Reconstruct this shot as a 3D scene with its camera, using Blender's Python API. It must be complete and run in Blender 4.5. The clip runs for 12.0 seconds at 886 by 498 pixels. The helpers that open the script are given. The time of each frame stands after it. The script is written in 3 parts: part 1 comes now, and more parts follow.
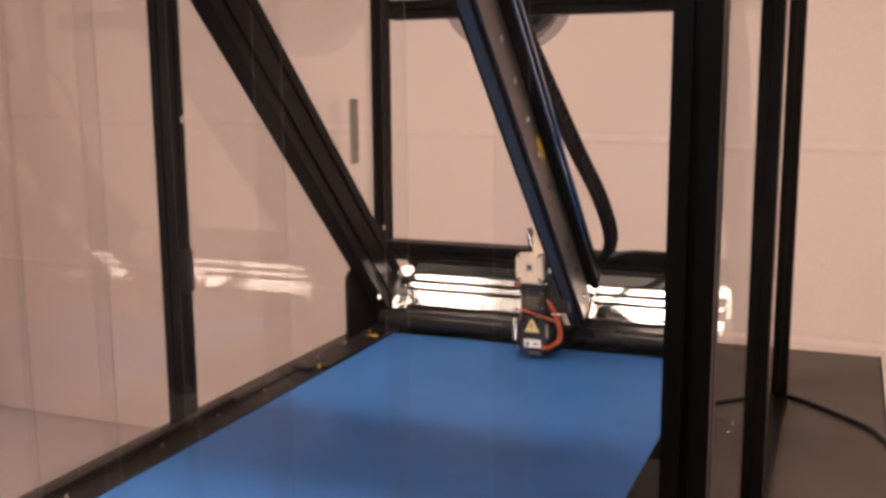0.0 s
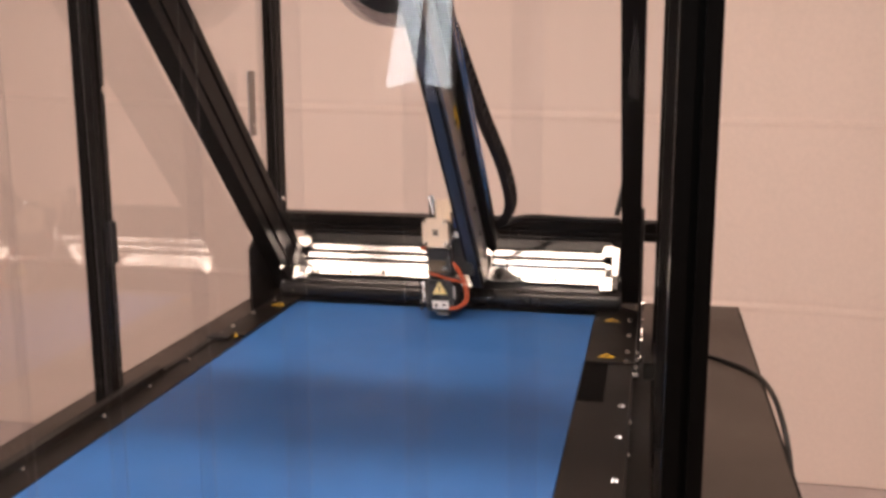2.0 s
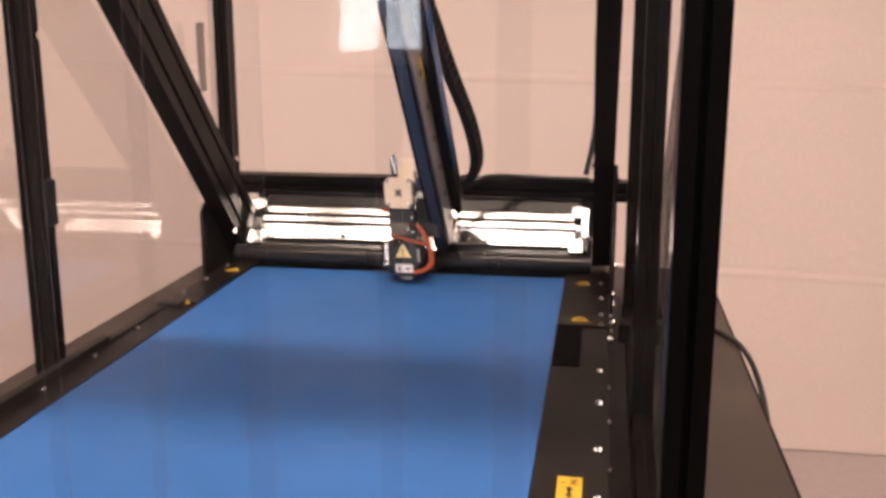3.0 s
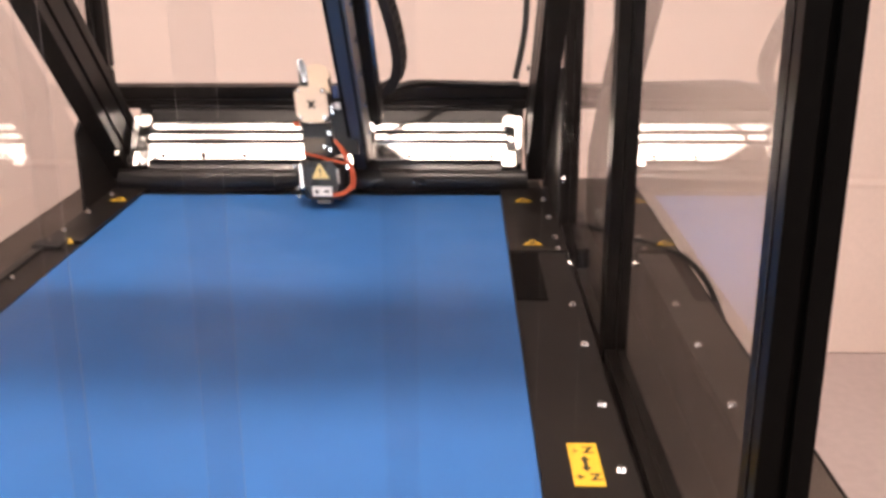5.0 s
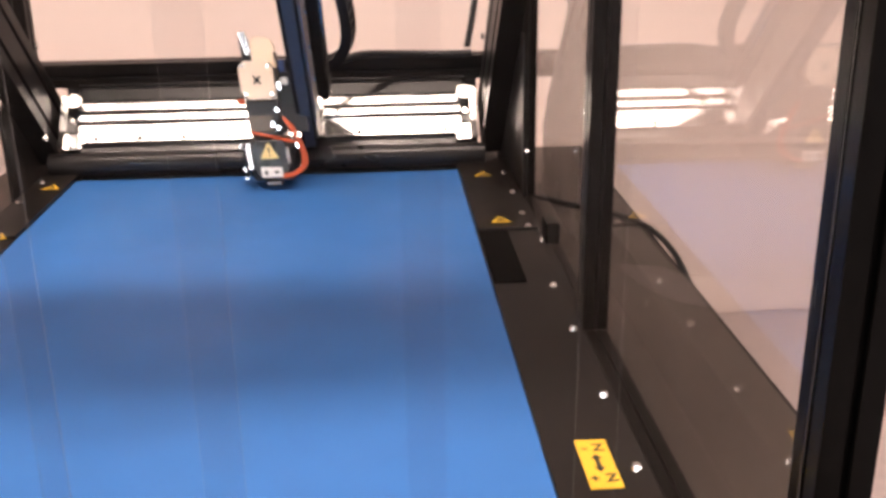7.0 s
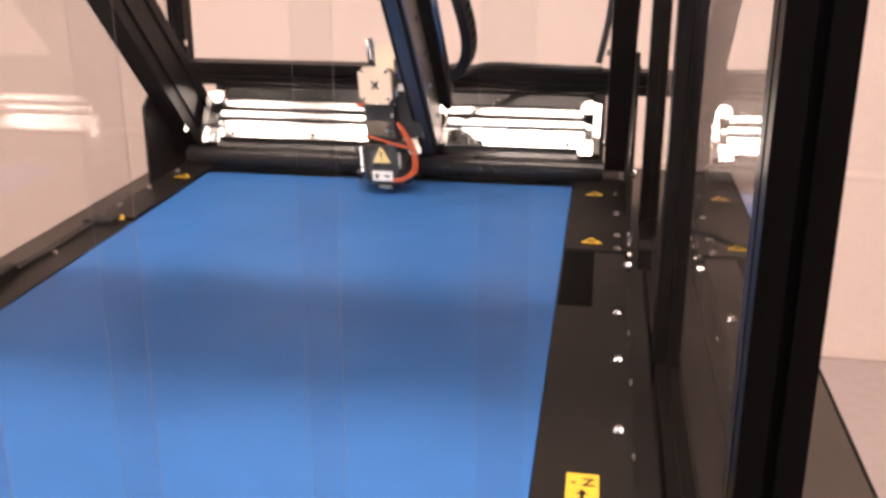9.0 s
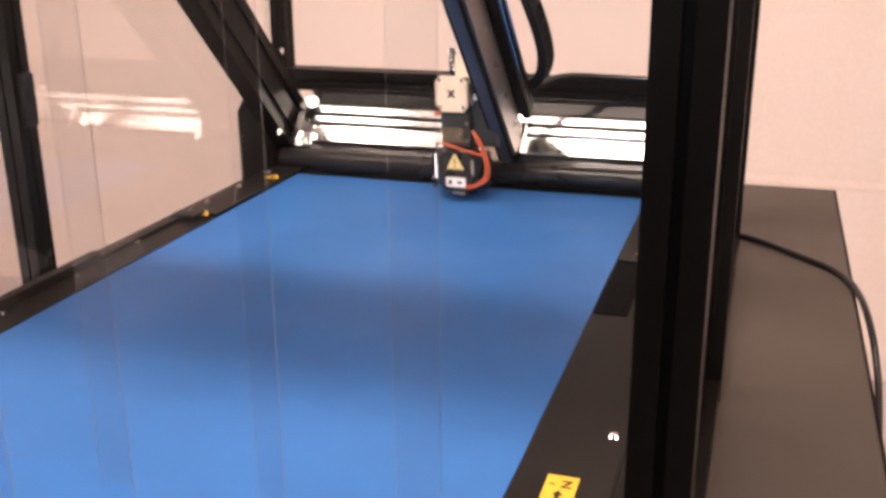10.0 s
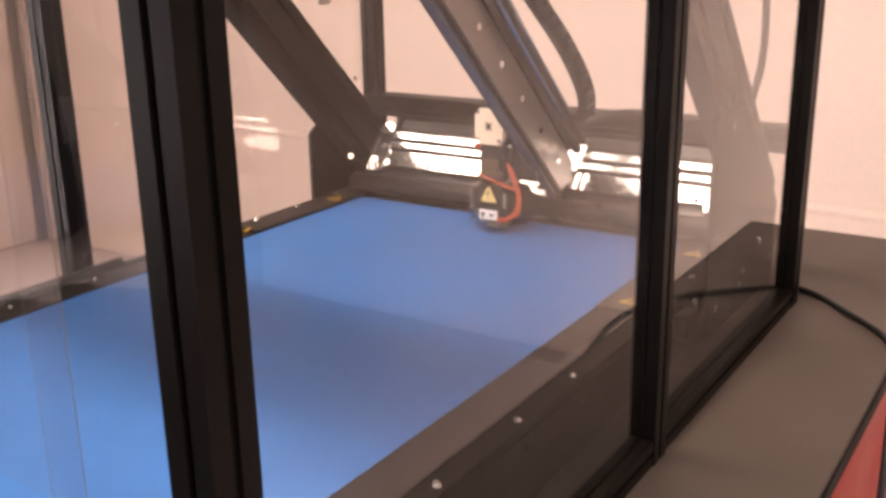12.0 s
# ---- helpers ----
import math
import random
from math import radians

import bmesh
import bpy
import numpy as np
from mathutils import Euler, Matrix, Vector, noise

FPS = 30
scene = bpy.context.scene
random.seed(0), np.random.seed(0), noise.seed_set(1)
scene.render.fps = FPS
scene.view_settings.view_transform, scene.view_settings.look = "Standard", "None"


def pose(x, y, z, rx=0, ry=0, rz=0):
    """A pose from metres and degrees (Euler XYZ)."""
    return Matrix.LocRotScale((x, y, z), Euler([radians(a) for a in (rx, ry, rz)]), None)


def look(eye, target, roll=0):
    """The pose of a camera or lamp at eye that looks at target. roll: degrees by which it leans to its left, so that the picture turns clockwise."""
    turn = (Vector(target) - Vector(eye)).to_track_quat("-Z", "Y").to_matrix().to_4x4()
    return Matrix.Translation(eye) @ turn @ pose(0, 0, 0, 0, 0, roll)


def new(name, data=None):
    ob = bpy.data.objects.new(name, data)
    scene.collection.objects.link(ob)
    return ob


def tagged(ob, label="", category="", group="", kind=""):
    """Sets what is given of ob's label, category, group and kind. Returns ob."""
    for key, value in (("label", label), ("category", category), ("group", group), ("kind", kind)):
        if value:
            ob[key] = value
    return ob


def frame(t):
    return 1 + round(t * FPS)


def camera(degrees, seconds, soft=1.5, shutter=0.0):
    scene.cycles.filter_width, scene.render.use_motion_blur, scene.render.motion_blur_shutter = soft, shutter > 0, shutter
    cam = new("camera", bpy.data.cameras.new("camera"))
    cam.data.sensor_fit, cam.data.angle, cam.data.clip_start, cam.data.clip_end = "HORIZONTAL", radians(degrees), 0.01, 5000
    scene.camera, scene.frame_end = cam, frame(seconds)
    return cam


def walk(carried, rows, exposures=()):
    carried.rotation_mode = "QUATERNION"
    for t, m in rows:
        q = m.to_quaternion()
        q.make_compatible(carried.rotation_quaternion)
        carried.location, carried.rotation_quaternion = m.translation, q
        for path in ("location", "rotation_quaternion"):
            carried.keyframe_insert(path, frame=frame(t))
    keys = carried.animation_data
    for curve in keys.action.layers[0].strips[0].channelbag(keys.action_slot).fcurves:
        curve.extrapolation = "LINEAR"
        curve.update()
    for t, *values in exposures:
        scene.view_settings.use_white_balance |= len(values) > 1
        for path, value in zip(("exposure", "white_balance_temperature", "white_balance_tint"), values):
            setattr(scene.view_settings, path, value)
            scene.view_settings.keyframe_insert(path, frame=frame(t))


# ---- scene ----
cam = camera(47.82, 12.0, soft=3.4)
PATH = [
    (0, (0.3986, -1.3344, 0.3765), (-0.3459, 0.4918, 0.0440), -0.42),
    (0.5, (0.3909, -1.3277, 0.3871), (-0.3064, 0.5151, 0.0436), -0.65),
    (1, (0.3713, -1.3597, 0.3885), (-0.2349, 0.5113, 0.0253), -0.56),
    (1.5, (0.3371, -1.3995, 0.3838), (-0.1642, 0.5021, 0.0196), -0.26),
    (2, (0.2992, -1.4226, 0.3695), (-0.1025, 0.5001, -0.0071), -0.19),
    (2.5, (0.2870, -1.4145, 0.3619), (-0.0592, 0.5123, -0.0477), -0.13),
    (3, (0.2725, -1.3634, 0.3427), (-0.0352, 0.5648, -0.0902), -0.04),
    (5, (0.1784, -1.2192, 0.3211), (0.1413, 0.6846, -0.2906), -0.15),
    (5.5, (0.1538, -1.1923, 0.3221), (0.1963, 0.6994, -0.3257), -0.87),
    (6, (0.1390, -1.1722, 0.3165), (0.2670, 0.7079, -0.3535), -0.63),
    (6.5, (0.1358, -1.1673, 0.3183), (0.2577, 0.7111, -0.3575), -0.74),
    (8.5, (0.2001, -1.1565, 0.3175), (0.0989, 0.7273, -0.3466), -0.72),
    (9, (0.2560, -1.1552, 0.3175), (-0.0420, 0.7120, -0.3342), 0.01),
    (9.5, (0.3123, -1.1528, 0.3224), (-0.1244, 0.6915, -0.3161), 0.01),
    (10, (0.3510, -1.1578, 0.3206), (-0.2367, 0.6462, -0.3120), -0.52),
    (10.5, (0.3998, -1.1591, 0.3230), (-0.2976, 0.6158, -0.2798), 0.22),
    (11, (0.4462, -1.1416, 0.3231), (-0.3296, 0.6010, -0.2782), -0.39),
    (11.5, (0.5153, -1.0882, 0.3235), (-0.4111, 0.5743, -0.2911), -1.49),
    (12, (0.5947, -1.0468, 0.3323), (-0.4566, 0.5491, -0.2574), -1.02),
]
EXPOSURES = [(0, -0.68, 6760, 11), (1.0, -0.64, 6750, 11), (2.0, -0.61, 6720, 11), (3.0, -0.40, 6620, 11), (5.0, -0.06, 6400, 10), (6.5, 0.02, 6400, 10), (9.5, -0.01, 6400, 10), (10.8, 0.01, 6400, 10), (12.0, 0.0, 6500, 10)]
walk(cam, [(t, look(eye, target, roll)) for t, eye, target, roll in PATH],
     exposures=EXPOSURES)

# ---------------------------------------------------------------- world and light
world = bpy.data.worlds.new("world")
scene.world = world
world.use_nodes = True
wn = world.node_tree.nodes
sky = wn.new("ShaderNodeTexSky")
sky.sky_type, sky.sun_disc = "NISHITA", False
sky.sun_elevation, sky.sun_rotation = radians(35), radians(200)
world.node_tree.links.new(sky.outputs[0], wn["Background"].inputs[0])
wn["Background"].inputs[1].default_value = 0.10

FLOOR_Z, CEIL_Z = -0.85, 1.75
ROOM_W, ROOM_E, ROOM_S, ROOM_N = -3.1, 2.5, -3.4, 1.45


def area(name, m, sx, sy, watts, colour):
    data = bpy.data.lights.new(name, "AREA")
    data.shape, data.size, data.size_y, data.energy, data.color = "RECTANGLE", sx, sy, watts, colour
    ob = new(name, data)
    ob.matrix_world = m
    return ob


LAMPS = [(0.05, -0.50, 39), (-1.25, -0.50, 12), (1.35, -0.50, 6.5)]
for lx, ly, watts in LAMPS:
    area("ceiling_lamp_light", pose(lx, ly, CEIL_Z - 0.075), 1.1, 0.16, watts, (1.0, 0.775, 0.645))
WINDOWS = [(-0.44, -0.14, 0.22, 1.00, 6, (0.86, 0.93, 1.0))]
# unseen side openings, added as fill light for the backdrop cloth
FILL_OPENINGS = [(ROOM_E, -1, 34), (ROOM_W, 1, 54)]
DY0, DY1, DZ0, DZ1 = -2.7, -0.9, -0.72, 0.62
for wall_x, inward, watts in FILL_OPENINGS:
    area("added_side_fill", pose(wall_x - inward * 0.012, (DY0 + DY1) / 2, (DZ0 + DZ1) / 2, 90, 0, 90 * -inward if inward > 0 else 90), DY1 - DY0 - 0.1, DZ1 - DZ0 - 0.1, watts, (1.0, 0.795, 0.725))
for wx0, wx1, wz0, wz1, watts, tint in WINDOWS:
    area("window_daylight", pose((wx0 + wx1) / 2, ROOM_S - 0.012, (wz0 + wz1) / 2, 90, 0, 0), wx1 - wx0 - 0.1, wz1 - wz0 - 0.1, watts, tint)


# ---------------------------------------------------------------- materials
def material(name, base, rough=0.5, metal=0.0, vary=0.12, scale=60.0, wear=6.0, bump=0.05, bump_scale=300.0, coat=0.0, spec=0.5):
    """A surface with fine grain, broad stains and a little relief."""
    m = bpy.data.materials.new(name)
    m.use_nodes = True
    n, l = m.node_tree.nodes, m.node_tree.links
    b = n["Principled BSDF"]
    b.inputs["Metallic"].default_value = metal
    b.inputs["Coat Weight"].default_value = coat
    b.inputs["Specular IOR Level"].default_value = spec
    co = n.new("ShaderNodeTexCoord")
    fine, broad = n.new("ShaderNodeTexNoise"), n.new("ShaderNodeTexNoise")
    fine.inputs["Scale"].default_value, fine.inputs["Detail"].default_value = scale, 6
    broad.inputs["Scale"].default_value, broad.inputs["Detail"].default_value = wear, 4
    l.new(co.outputs["Object"], fine.inputs["Vector"])
    l.new(co.outputs["Object"], broad.inputs["Vector"])
    mix = n.new("ShaderNodeMath")
    mix.operation = "ADD"
    l.new(fine.outputs["Fac"], mix.inputs[0])
    l.new(broad.outputs["Fac"], mix.inputs[1])
    ramp = n.new("ShaderNodeMapRange")
    ramp.inputs["From Min"].default_value, ramp.inputs["From Max"].default_value = 0.6, 1.4
    ramp.inputs["To Min"].default_value, ramp.inputs["To Max"].default_value = 1 - vary, 1 + vary
    l.new(mix.outputs[0], ramp.inputs["Value"])
    tint = n.new("ShaderNodeVectorMath")
    tint.operation = "SCALE"
    tint.inputs[0].default_value = base
    l.new(ramp.outputs[0], tint.inputs["Scale"])
    l.new(tint.outputs[0], b.inputs["Base Color"])
    rr = n.new("ShaderNodeMapRange")
    rr.inputs["From Min"].default_value, rr.inputs["From Max"].default_value = 0.3, 0.7
    rr.inputs["To Min"].default_value, rr.inputs["To Max"].default_value = max(0.02, rough * 0.8), min(1, rough * 1.25)
    l.new(broad.outputs["Fac"], rr.inputs["Value"])
    l.new(rr.outputs[0], b.inputs["Roughness"])
    if bump:
        grain, bp = n.new("ShaderNodeTexNoise"), n.new("ShaderNodeBump")
        grain.inputs["Scale"].default_value = bump_scale
        l.new(co.outputs["Object"], grain.inputs["Vector"])
        bp.inputs["Strength"].default_value, bp.inputs["Distance"].default_value = bump, 0.002
        l.new(grain.outputs["Fac"], bp.inputs["Height"])
        l.new(bp.outputs[0], b.inputs["Normal"])
    return m


def clear(name, colour, ior, rough, wave=0.0, wave_scale=8.0):
    m = bpy.data.materials.new(name)
    m.use_nodes = True
    n, l = m.node_tree.nodes, m.node_tree.links
    b = n["Principled BSDF"]
    b.inputs["Base Color"].default_value = (*colour, 1)
    b.inputs["Roughness"].default_value = rough
    b.inputs["IOR"].default_value = ior
    b.inputs["Transmission Weight"].default_value = 1
    if wave:
        co, w, bp = n.new("ShaderNodeTexCoord"), n.new("ShaderNodeTexNoise"), n.new("ShaderNodeBump")
        w.inputs["Scale"].default_value = wave_scale
        l.new(co.outputs["Object"], w.inputs["Vector"])
        bp.inputs["Strength"].default_value, bp.inputs["Distance"].default_value = wave, 0.01
        l.new(w.outputs["Fac"], bp.inputs["Height"])
        l.new(bp.outputs[0], b.inputs["Normal"])
    return m


def glowing(name, colour, strength):
    m = bpy.data.materials.new(name)
    m.use_nodes = True
    b = m.node_tree.nodes["Principled BSDF"]
    b.inputs["Base Color"].default_value = (*colour, 1)
    b.inputs["Emission Color"].default_value = (*colour, 1)
    b.inputs["Emission Strength"].default_value = strength
    return m


M_SHEET = material("cream_backdrop_cloth", (0.84, 0.705, 0.625), 0.9, vary=0.05, scale=90, wear=1.6, bump=0.10, bump_scale=160)
M_WALL = material("painted_wall", (0.50, 0.44, 0.40), 0.85, vary=0.04, bump=0.05)
M_DARKWALL = material("dark_brown_wall", (0.055, 0.046, 0.042), 0.8, vary=0.1, bump=0.05)
M_CEIL = material("ceiling_paint", (0.42, 0.40, 0.38), 0.9, vary=0.03, bump=0.05)
M_FLOOR = material("grey_floor", (0.62, 0.54, 0.53), 0.6, vary=0.10, scale=40, wear=2)
M_BLACK = material("black_anodised_aluminium", (0.0055, 0.0044, 0.0038), 0.36, metal=0.0, vary=0.25, scale=120, bump=0.03, spec=0.09)
M_GLOSS = material("glossy_black_profile", (0.008, 0.0075, 0.0075), 0.20, vary=0.2, scale=120, bump=0.02, spec=0.16)
M_BLACKPOWDER = material("black_powder_coat", (0.012, 0.010, 0.009), 0.5, vary=0.25, scale=200, bump=0.12, bump_scale=900, spec=0.3)
M_PLATE = material("brown_black_side_plate", (0.0085, 0.0066, 0.0056), 0.42, vary=0.2, scale=150, bump=0.08, bump_scale=700, spec=0.20)
M_RUBBER = material("black_rubber", (0.010, 0.009, 0.010), 0.5, vary=0.2, bump=0.1, spec=0.3)
M_TUBE = material("satin_black_tube", (0.010, 0.009, 0.009), 0.28, vary=0.15, scale=90, bump=0.02, spec=0.45)
M_BELT = material("blue_polyurethane_belt", (0.030, 0.138, 0.405), 0.5, vary=0.10, scale=28, wear=4, bump=0.06, bump_scale=500, spec=0.32)
M_ALU = material("bright_aluminium", (0.93, 0.92, 0.90), 0.15, metal=1.0, vary=0.06, scale=90, bump=0.02)
M_ALU_DARK = material("brushed_grey_aluminium", (0.36, 0.33, 0.31), 0.42, metal=1.0, vary=0.12, scale=140, bump=0.05)
M_CHROME = material("polished_steel", (0.85, 0.84, 0.82), 0.12, metal=1.0, vary=0.05, bump=0)
M_CREAM = material("cream_motor_cap", (0.74, 0.60, 0.46), 0.42, vary=0.06, bump=0.02)
M_MOTOR = material("black_motor_body", (0.02, 0.018, 0.018), 0.38, vary=0.15)
M_SMOKE = material("dark_plastic", (0.018, 0.017, 0.018), 0.28, vary=0.15, spec=0.4)
M_RED = material("orange_red_cable", (0.46, 0.075, 0.02), 0.42, vary=0.1, bump=0)
M_YELLOW = material("yellow_sticker", (0.74, 0.46, 0.03), 0.45, vary=0.06, bump=0)
M_BLUEPLUG = material("blue_plug", (0.02, 0.045, 0.14), 0.4, vary=0.1, bump=0)
M_INK = material("black_print", (0.012, 0.012, 0.012), 0.5, vary=0.1, bump=0)
M_WHITE = material("white_label", (0.82, 0.80, 0.76), 0.45, vary=0.04, bump=0)
M_TABLE = material("grey_brown_table_top", (0.073, 0.055, 0.045), 0.55, vary=0.12, scale=420, wear=5, bump=0.25, bump_scale=1200)
def woven(m, scale, amount):
    """Adds the fine square weave of a coated sheet to a material's colour."""
    n, l = m.node_tree.nodes, m.node_tree.links
    b = n["Principled BSDF"]
    old = b.inputs["Base Color"].links[0].from_socket
    co, ck, mul = n.new("ShaderNodeTexCoord"), n.new("ShaderNodeTexChecker"), n.new("ShaderNodeVectorMath")
    ck.inputs["Scale"].default_value = scale
    ck.inputs["Color1"].default_value, ck.inputs["Color2"].default_value = (1 + amount,) * 3 + (1,), (1 - amount,) * 3 + (1,)
    mul.operation = "MULTIPLY"
    l.new(co.outputs["Object"], ck.inputs["Vector"])
    l.new(old, mul.inputs[0])
    l.new(ck.outputs["Color"], mul.inputs[1])
    l.new(mul.outputs[0], b.inputs["Base Color"])


woven(M_TABLE, 420.0, 0.07)
M_MATT_BLACK = material("matt_black", (0.0022, 0.002, 0.002), 0.85, vary=0.2, spec=0.03)
M_EDGE = material("black_edge_band", (0.006, 0.005, 0.005), 0.6, spec=0.1)
M_REDBOX = material("red_plastic_box", (0.30, 0.016, 0.013), 0.5, vary=0.12, scale=80, bump=0.1)
M_CABLE = material("black_cable_sheath", (0.012, 0.012, 0.012), 0.4, vary=0.15, bump=0.03)
M_SPOOL = clear("smoky_clear_spool", (0.55, 0.55, 0.58), 1.49, 0.15)
M_FILAMENT = material("dark_grey_filament", (0.05, 0.05, 0.055), 0.4, vary=0.2, scale=300, bump=0.3, bump_scale=900)
M_PANE = clear("clear_acrylic_panel", (0.97, 0.965, 0.96), 1.49, 0.0)
M_STRIPEDGE = material("cloudy_strip_edge", (0.17, 0.155, 0.15), 0.6, vary=0.1, bump=0)
M_ARM = material("matt_black_arm", (0.0075, 0.007, 0.0072), 0.62, vary=0.2, scale=150, bump=0.05, spec=0.10)
M_STRIP = clear("clear_soft_plastic_strip", (0.966, 0.966, 0.974), 1.36, 0.0, wave=0.05, wave_scale=5)
M_DIFFUSER = glowing("lamp_diffuser", (1.0, 0.84, 0.74), 4.0)
M_SKYGLOW = glowing("bright_sky", (0.85, 0.93, 1.0), 3.0)


# ---------------------------------------------------------------- mesh helpers
def box(bm, x0, x1, y0, y1, z0, z1, bevel=0.0, m=None):
    vs = [bm.verts.new((x, y, z)) for z in (z0, z1) for y in (y0, y1) for x in (x0, x1)]
    fs = [bm.faces.new([vs[i] for i in f]) for f in ((0, 2, 3, 1), (4, 5, 7, 6), (0, 1, 5, 4), (2, 6, 7, 3), (0, 4, 6, 2), (1, 3, 7, 5))]
    if bevel:
        es = list({e for f in fs for e in f.edges})
        out = bmesh.ops.bevel(bm, geom=es, offset=bevel, segments=2, profile=0.5, affect="EDGES")
        vs = list({v for v in vs if v.is_valid} | set(out["verts"]))
    if m is not None:
        bmesh.ops.transform(bm, matrix=m, verts=vs)
    return bm


def cyl(bm, p0, p1, r, seg=20, r2=None):
    p0, p1 = Vector(p0), Vector(p1)
    d = p1 - p0
    m = Matrix.Translation((p0 + p1) / 2) @ d.to_track_quat("Z", "Y").to_matrix().to_4x4()
    bmesh.ops.create_cone(bm, cap_ends=True, segments=seg, radius1=r, radius2=r if r2 is None else r2, depth=d.length, matrix=m)
    return bm


def prism(bm, outline, a0, a1, axis="x"):
    """An outline of (p, q) pairs pushed along an axis."""
    def at(a, p, q):
        return {"x": (a, p, q), "y": (p, a, q), "z": (p, q, a)}[axis]
    lo = [bm.verts.new(at(a0, p, q)) for p, q in outline]
    hi = [bm.verts.new(at(a1, p, q)) for p, q in outline]
    bm.faces.new(lo)
    bm.faces.new(hi[::-1])
    for i in range(len(lo)):
        j = (i + 1) % len(lo)
        bm.faces.new((lo[j], lo[i], hi[i], hi[j]))
    bmesh.ops.recalc_face_normals(bm, faces=bm.faces[:])
    return bm


def smooth_path(points, steps=8):
    pts = [Vector(p) for p in points]
    out = []
    for i in range(len(pts) - 1):
        a, b, c, d = pts[max(i - 1, 0)], pts[i], pts[i + 1], pts[min(i + 2, len(pts) - 1)]
        for k in range(steps):
            t = k / steps
            out.append(0.5 * (2 * b + (c - a) * t + (2 * a - 5 * b + 4 * c - d) * t * t + (3 * b - a - 3 * c + d) * t ** 3))
    return out + [pts[-1]]


def tube(bm, points, r, seg=10, steps=8):
    path = smooth_path(points, steps)
    rings, up = [], Vector((0.13, 0.31, 0.94))
    for i, p in enumerate(path):
        d = (path[min(i + 1, len(path) - 1)] - path[max(i - 1, 0)]).normalized()
        s = d.cross(up)
        s = s.normalized() if s.length > 1e-4 else d.orthogonal().normalized()
        up = s.cross(d).normalized()
        rings.append([bm.verts.new(p + r * (math.cos(2 * math.pi * k / seg) * s + math.sin(2 * math.pi * k / seg) * up)) for k in range(seg)])
    for a, b in zip(rings, rings[1:]):
        for k in range(seg):
            bm.faces.new((a[k], a[(k + 1) % seg], b[(k + 1) % seg], b[k]))
    bm.faces.new(rings[0][::-1])
    bm.faces.new(rings[-1])
    bmesh.ops.recalc_face_normals(bm, faces=bm.faces[:])
    return bm


def mesh_of(name, bm, mat, smooth=False):
    me = bpy.data.meshes.new(name)
    bm.to_mesh(me)
    bm.free()
    me.materials.append(mat)
    if smooth:
        for p in me.polygons:
            p.use_smooth = True
        me.set_sharp_from_angle(angle=radians(35))
    return me


def thing(name, label, category, group="", kind="", at=(0, 0, 0)):
    ob = new(name)
    ob.location = at
    ob.empty_display_size = 0.05
    return tagged(ob, label, category, group, kind)


def part(name, bm, mat, parent=None, label="", smooth=False):
    ob = new(name, mesh_of(name, bm, mat, smooth))
    if parent is not None:
        ob.parent = parent
        # the geometry is given in world places
        p, off = parent, Vector((0, 0, 0))
        while p is not None:
            off += p.location
            p = p.parent
        ob.data.transform(Matrix.Translation(-off))
    return tagged(ob, label)


def B():
    return bmesh.new()


def solid(name, bm, mat, label, category, kind="", group="", smooth=False):
    return tagged(part(name, bm, mat, None, "", smooth), label, category, group, kind)


# ---------------------------------------------------------------- the room
solid("floor", box(B(), ROOM_W - 0.1, ROOM_E + 0.1, ROOM_S - 0.1, ROOM_N + 0.3, FLOOR_Z - 0.1, FLOOR_Z), M_FLOOR, "plain grey floor of the room", "floor", "structure")
solid("ceiling", box(B(), ROOM_W - 0.1, ROOM_E + 0.1, ROOM_S - 0.1, ROOM_N + 0.3, CEIL_Z, CEIL_Z + 0.1), M_CEIL, "plain grey painted ceiling", "ceiling", "structure")
# side walls, each cut for an added fill-light opening
bm = B()
for ya, yb, za, zb in ((ROOM_S, DY0, FLOOR_Z, CEIL_Z), (DY1, ROOM_N + 0.2, FLOOR_Z, CEIL_Z), (DY0, DY1, FLOOR_Z, DZ0), (DY0, DY1, DZ1, CEIL_Z)):
    box(bm, ROOM_W - 0.1, ROOM_W, ya, yb, za, zb)
solid("wall_west", bm, M_WALL, "grey-brown painted wall with an added low opening for fill light", "wall", "structure")
bm = B()
for ya, yb, za, zb in ((ROOM_S, DY0, FLOOR_Z, CEIL_Z), (DY1, ROOM_N + 0.2, FLOOR_Z, CEIL_Z), (DY0, DY1, FLOOR_Z, DZ0), (DY0, DY1, DZ1, CEIL_Z)):
    box(bm, ROOM_E, ROOM_E + 0.1, ya, yb, za, zb)
solid("wall_east", bm, M_WALL, "grey-brown painted wall with an added low opening for fill light", "wall", "structure")
solid("wall_north", box(B(), ROOM_W, ROOM_E, ROOM_N + 0.1, ROOM_N + 0.2, FLOOR_Z, CEIL_Z), M_WALL, "plain wall behind the cloth backdrop", "wall", "structure")

